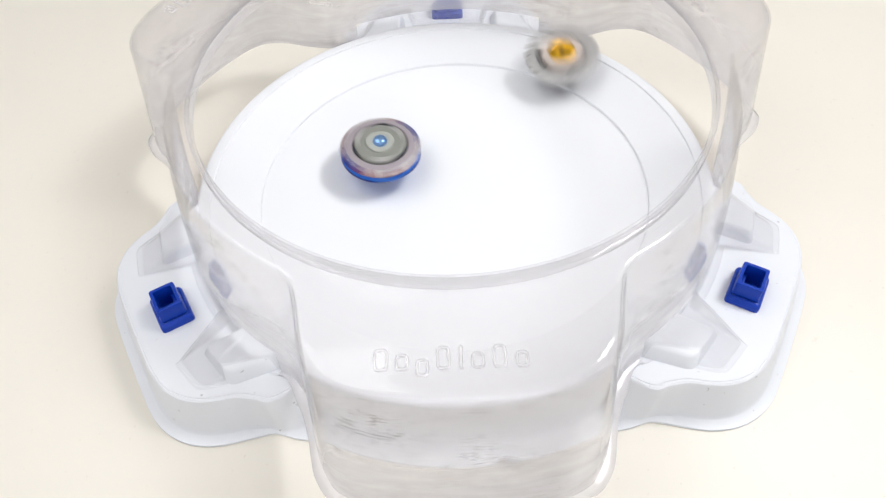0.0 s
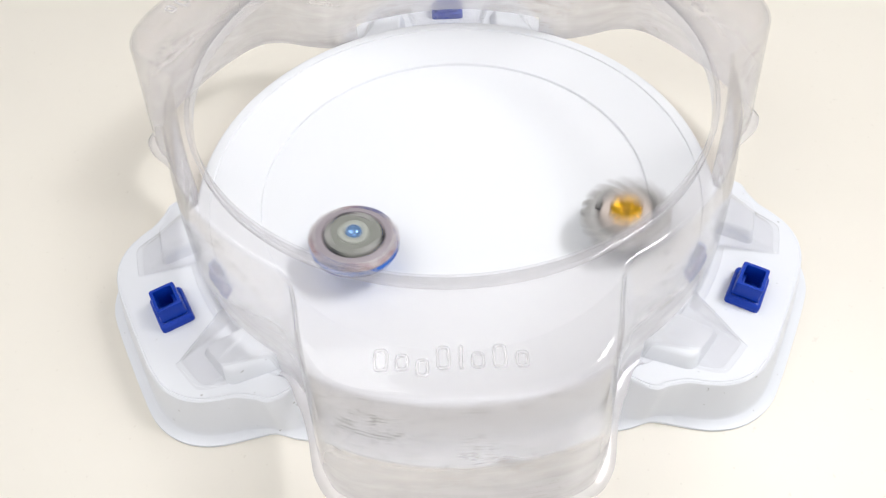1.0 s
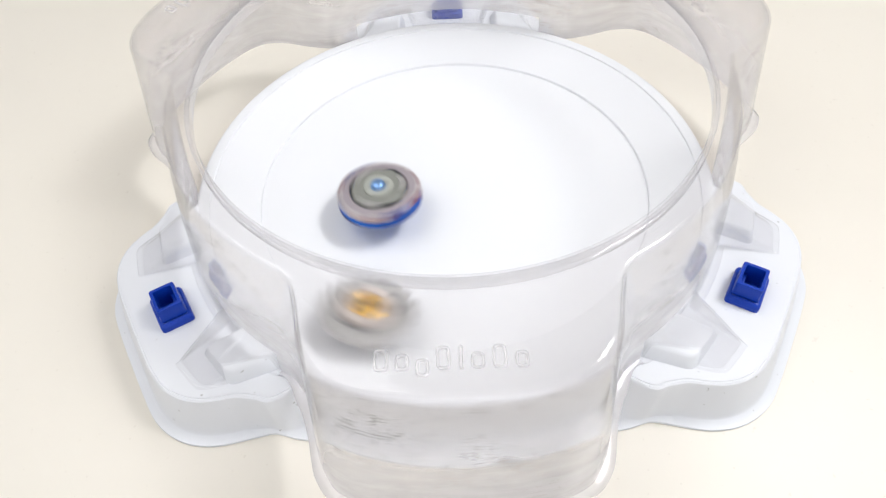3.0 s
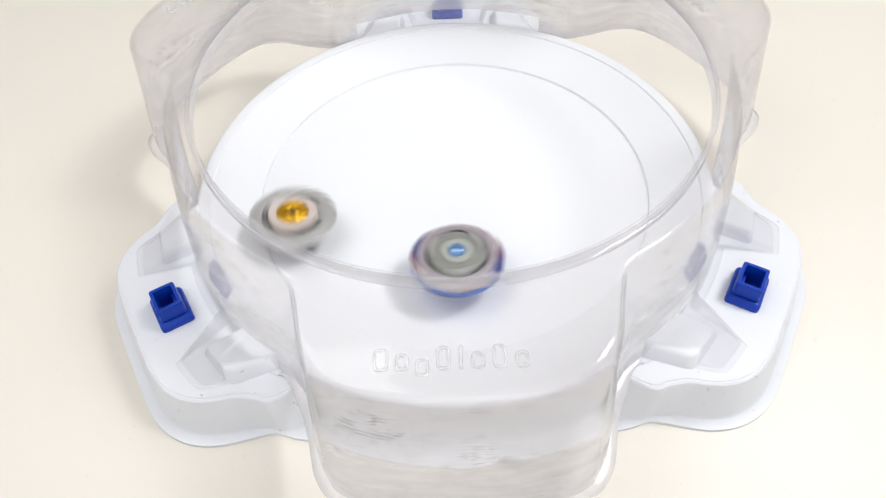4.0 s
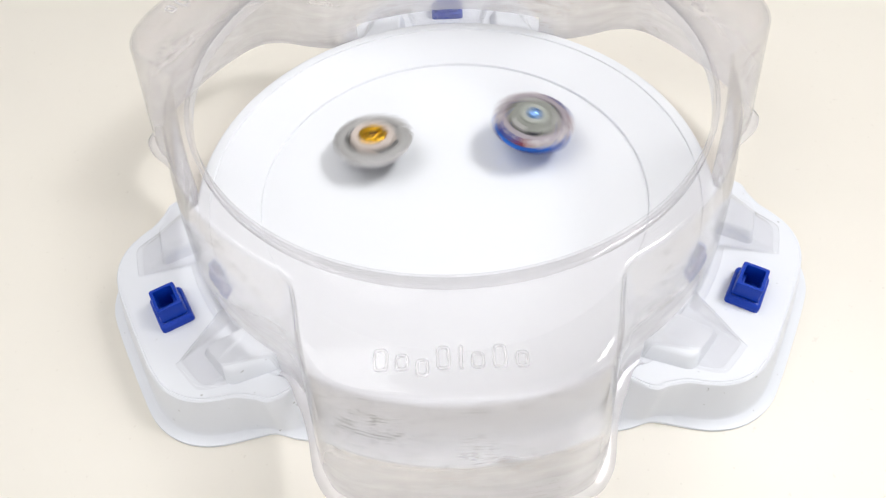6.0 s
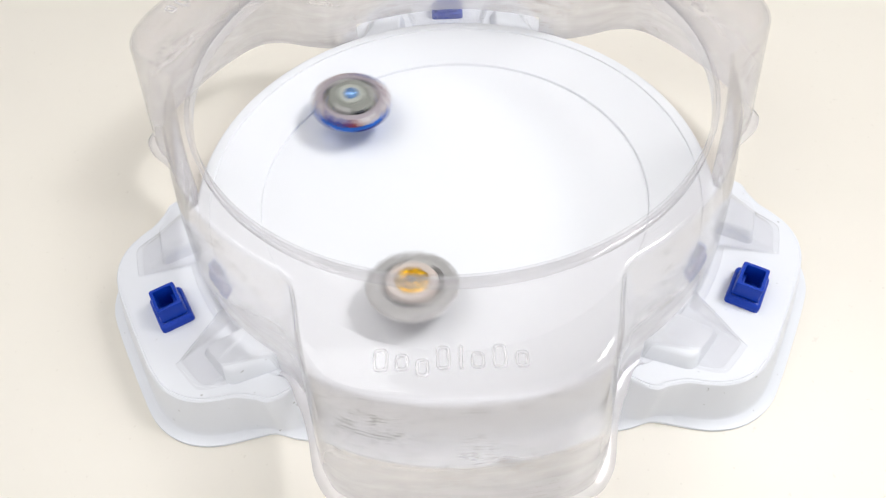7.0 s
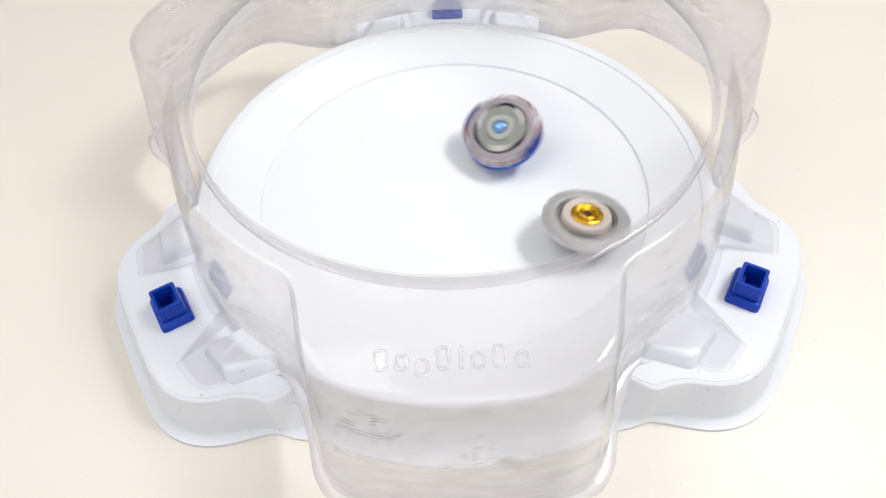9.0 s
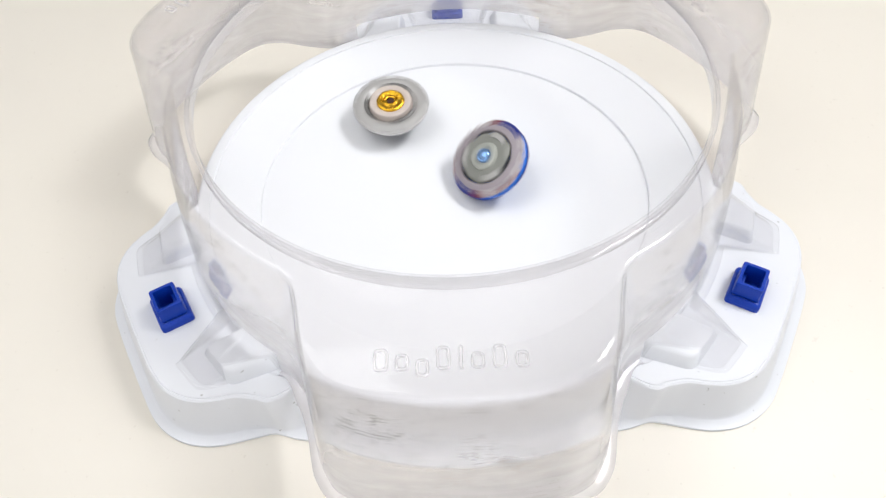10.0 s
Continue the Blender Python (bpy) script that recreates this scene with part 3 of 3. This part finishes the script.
def motions():
    walk(silver_blue, spun([
        (0.0, -0.0485, 0.0218, 3, -3), (0.1, -0.0609, 0.0309, 4, -4), (0.2, -0.0637, 0.0389, 4, -4), (0.3, -0.0601, 0.0469, 4, -5), (0.4, -0.0513, 0.0514, 4, -5),
        (0.5, -0.0421, 0.0451, 3, -4), (0.6, -0.0341, 0.0187, 2, -2), (0.7, -0.0298, -0.0109, 2, 0), (0.8, -0.0332, -0.0367, 2, 2), (0.9, -0.0458, -0.0555, 3, 4),
        (1.0, -0.0620, -0.0594, 5, 4), (1.1, -0.0714, -0.0480, 5, 6), (1.2, -0.0653, -0.0312, 4, 7), (1.3, -0.0358, -0.0170, 2, 9), (1.4, 0.0024, -0.0186, -0, 9),
        (1.5, 0.0385, -0.0344, -2, 9), (1.6, 0.0605, -0.0563, -4, 11), (1.7, 0.0572, -0.0800, -4, 13), (1.8, 0.0285, -0.0960, -2, 14), (1.9, -0.0008, -0.0792, 0, 12),
        (2.0, -0.0179, -0.0455, 1, 9), (2.1, -0.0125, -0.0033, 1, 6), (2.2, 0.0110, 0.0329, -1, 3), (2.3, 0.0409, 0.0477, -3, -0), (2.4, 0.0679, 0.0413, -5, -1),
        (2.5, 0.0784, 0.0168, -6, -1), (2.6, 0.0677, -0.0273, -5, 2), (2.7, 0.0316, -0.0472, -2, 3), (2.8, -0.0001, -0.0455, -2, 3), (2.9, -0.0264, -0.0400, -2, 3),
        (3.0, -0.0460, -0.0205, -2, 3), (3.1, -0.0523, 0.0073, -3, 3), (3.2, -0.0427, 0.0351, -3, 3), (3.3, -0.0195, 0.0543, -3, 3), (3.4, 0.0111, 0.0592, -3, 3),
        (3.5, 0.0407, 0.0476, -3, 3), (3.6, 0.0612, 0.0223, -3, 3), (3.7, 0.0667, -0.0107, -4, 3), (3.8, 0.0557, -0.0434, -4, 3), (3.9, 0.0289, -0.0665, -2, 5),
        (4.0, 0.0006, -0.0760, -0, 5), (4.1, -0.0263, -0.0759, 2, 5), (4.2, -0.0525, -0.0665, 4, 7), (4.3, -0.0696, -0.0443, 5, 8), (4.4, -0.0686, -0.0158, 5, 9),
        (4.5, -0.0475, 0.0122, 3, 7), (4.6, -0.0169, 0.0247, 1, 6), (4.7, 0.0141, 0.0276, -1, 6), (4.8, 0.0418, 0.0165, -2, 7), (4.9, 0.0606, 0.0002, -4, 8),
        (5.0, 0.0703, -0.0212, -5, 7), (5.1, 0.0628, -0.0460, -4, 7), (5.2, 0.0362, -0.0633, -2, 6), (5.3, 0.0053, -0.0602, -0, 4), (5.4, -0.0201, -0.0412, 1, 2),
        (5.5, -0.0373, -0.0151, 2, 1), (5.6, -0.0425, 0.0096, 2, -1), (5.7, -0.0378, 0.0363, 2, -2), (5.8, -0.0135, 0.0534, 3, -2), (5.9, 0.0194, 0.0571, 4, -2),
        (6.0, 0.0536, 0.0414, 5, -2), (6.1, 0.0763, 0.0055, 5, -2), (6.2, 0.0753, -0.0418, 6, -2), (6.3, 0.0462, -0.0839, 7, -2), (6.4, -0.0032, -0.1049, 8, -2),
        (6.5, -0.0570, -0.0976, 8, -2), (6.6, -0.0991, -0.0662, 9, -2), (6.7, -0.1208, -0.0231, 10, -2), (6.8, -0.1223, 0.0182, 11, -2), (6.9, -0.1033, 0.0498, 9, -3),
        (7.0, -0.0714, 0.0674, 6, -3), (7.1, -0.0411, 0.0664, 3, -1), (7.2, -0.0062, 0.0538, 0, 1), (7.3, 0.0137, 0.0571, -1, 1), (7.4, 0.0199, 0.0834, -1, -3),
        (7.5, 0.0336, 0.0856, -3, -5), (7.6, 0.0511, 0.0812, -4, -6), (7.7, 0.0558, 0.0518, -4, -4), (7.8, 0.0455, 0.0183, -3, -2), (7.9, 0.0160, 0.0391, -1, -3),
        (8.0, -0.0111, 0.0549, 1, -5), (8.1, -0.0177, 0.0519, 1, -5), (8.2, -0.0396, 0.1110, -25, -15), (8.3, -0.0399, 0.1240, -4, -14), (8.4, -0.0237, 0.0699, 8, -8),
        (8.5, -0.0084, 0.0155, 18, 12), (8.6, 0.0204, -0.0290, 11, 20), (8.7, 0.0432, -0.0310, -3, 20), (8.8, 0.0643, -0.0102, -30, 12), (8.9, 0.0608, 0.0213, -29, -6),
        (9.0, 0.0394, 0.0399, -16, -20), (9.1, 0.0098, 0.0404, 0, -19), (9.2, -0.0199, 0.0180, 15, -10), (9.3, -0.0453, -0.0080, 28, 3), (9.4, -0.0496, -0.0366, 28, 13),
        (9.5, -0.0423, -0.0605, 25, 23), (9.6, -0.0157, -0.0748, 2, 32), (9.7, 0.0149, -0.0720, -18, 30), (9.8, 0.0346, -0.0499, -32, 22), (9.9, 0.0461, -0.0168, -41, 2),
        (10.0, 0.0344, 0.0134, -32, -19)], -83, 10, -0.0001, 8.1))
    walk(grey_gold, spun([
        (0.0, 0.0840, 0.1042, -7, -9), (0.1, 0.1094, 0.0149, -7, -1), (0.2, 0.0850, -0.0604, -5, 4), (0.3, 0.0153, -0.1079, -1, 7), (0.4, -0.0691, -0.1026, 5, 7),
        (0.5, -0.1218, -0.0308, 9, 2), (0.6, -0.1098, 0.0563, 8, -4), (0.7, -0.0481, 0.1080, 3, -7), (0.8, 0.0345, 0.1046, -2, -7), (0.9, 0.0971, 0.0416, -6, -3),
        (1.0, 0.1053, -0.0482, -7, 3), (1.1, 0.0450, -0.1121, -3, 8), (1.2, -0.0482, -0.1106, 3, 8), (1.3, -0.1147, -0.0444, 8, 3), (1.4, -0.1168, 0.0386, 8, -3),
        (1.5, -0.0556, 0.0991, 4, -7), (1.6, 0.0339, 0.1086, -2, -7), (1.7, 0.1090, 0.0608, -8, -4), (1.8, 0.1193, -0.0347, -8, 2), (1.9, 0.0530, -0.1101, -4, 8),
        (2.0, -0.0356, -0.1142, 2, 8), (2.1, -0.0946, -0.0626, 6, 4), (2.2, -0.1070, 0.0158, 7, -1), (2.3, -0.0603, 0.0903, 4, -6), (2.4, 0.0170, 0.1207, -1, -8),
        (2.5, 0.0908, 0.0915, -7, -7), (2.6, 0.1280, 0.0398, -13, -4), (2.7, 0.1331, -0.0153, -13, 2), (2.8, 0.1088, -0.0763, -13, 9), (2.9, 0.0410, -0.1232, -5, 14),
        (3.0, -0.0518, -0.1142, 6, 13), (3.1, -0.1139, -0.0375, 13, 4), (3.2, -0.0968, 0.0601, 11, -7), (3.3, -0.0135, 0.1070, 2, -12), (3.4, 0.0723, 0.0775, -8, -9),
        (3.5, 0.1060, -0.0011, -12, 0), (3.6, 0.0766, -0.0733, -9, 8), (3.7, 0.0170, -0.1046, -2, 12), (3.8, -0.0316, -0.0876, 2, 5), (3.9, -0.0764, -0.0782, 5, 5),
        (4.0, -0.1003, -0.0411, 4, 6), (4.1, -0.0800, 0.0042, 4, 5), (4.2, -0.0297, 0.0246, 3, 5), (4.3, 0.0243, 0.0219, 3, 4), (4.4, 0.0659, -0.0032, 2, 4),
        (4.5, 0.0879, -0.0417, 2, 3), (4.6, 0.0776, -0.0826, 2, 2), (4.7, 0.0384, -0.1053, 1, 2), (4.8, -0.0095, -0.0915, 1, 1), (4.9, -0.0379, -0.0519, 0, 1),
        (5.0, -0.0376, -0.0009, 0, 0), (5.1, -0.0150, 0.0436, 0, 1), (5.2, 0.0220, 0.0734, 0, 1), (5.3, 0.0667, 0.0816, 0, 2), (5.4, 0.1014, 0.0568, 0, 2),
        (5.5, 0.1028, 0.0063, 0, 3), (5.6, 0.0662, -0.0403, 0, 3), (5.7, 0.0128, -0.0545, 0, 4), (5.8, -0.0290, -0.0467, 0, 4), (5.9, -0.0549, -0.0138, 0, 5),
        (6.0, -0.0531, 0.0288, 0, 6), (6.1, -0.0235, 0.0616, 0, 6), (6.2, 0.0216, 0.0692, 0, 7), (6.3, 0.0633, 0.0483, 0, 7), (6.4, 0.0865, 0.0083, 0, 8),
        (6.5, 0.0865, -0.0359, 0, 8), (6.6, 0.0688, -0.0718, 0, 9), (6.7, 0.0437, -0.0940, 0, 9), (6.8, 0.0209, -0.1038, 0, 10), (6.9, 0.0014, -0.1139, 0, 9),
        (7.0, -0.0254, -0.0961, 0, 9), (7.1, -0.0224, -0.0667, 0, 8), (7.2, 0.0011, -0.0323, 0, 8), (7.3, 0.0387, -0.0174, 0, 7), (7.4, 0.0747, -0.0248, 0, 7),
        (7.5, 0.0999, -0.0388, 0, 6), (7.6, 0.0947, -0.0571, 0, 6), (7.7, 0.0656, -0.0622, 0, 6), (7.8, 0.0373, -0.0425, 0, 5), (7.9, 0.0263, -0.0501, 0, 5),
        (8.0, 0.0042, -0.0456, 0, 4), (8.1, -0.0139, -0.0231, 0, 4), (8.2, 0.0118, -0.0581, 2, 8), (8.3, 0.0256, -0.0930, 3, 14), (8.4, 0.0318, -0.1107, 4, 20),
        (8.5, 0.0268, -0.1093, 3, 24), (8.6, 0.0176, -0.0854, 0, 14), (8.7, 0.0267, -0.0775, 1, 13), (8.8, 0.0453, -0.0722, 3, 12), (8.9, 0.0634, -0.0646, 3, 10),
        (9.0, 0.0779, -0.0509, 4, 7), (9.1, 0.0791, -0.0354, 4, 4), (9.2, 0.0766, -0.0159, 4, 2), (9.3, 0.0667, 0.0067, 3, -2), (9.4, 0.0548, 0.0260, 1, -6),
        (9.5, 0.0398, 0.0439, 0, -10), (9.6, 0.0209, 0.0565, 0, -10), (9.7, 0.0012, 0.0644, 0, -9), (9.8, -0.0175, 0.0745, 0, -9), (9.9, -0.0333, 0.0731, 0, -8),
        (10.0, -0.0418, 0.0662, 0, -8)], -86, 40, 0.0021))


motions()
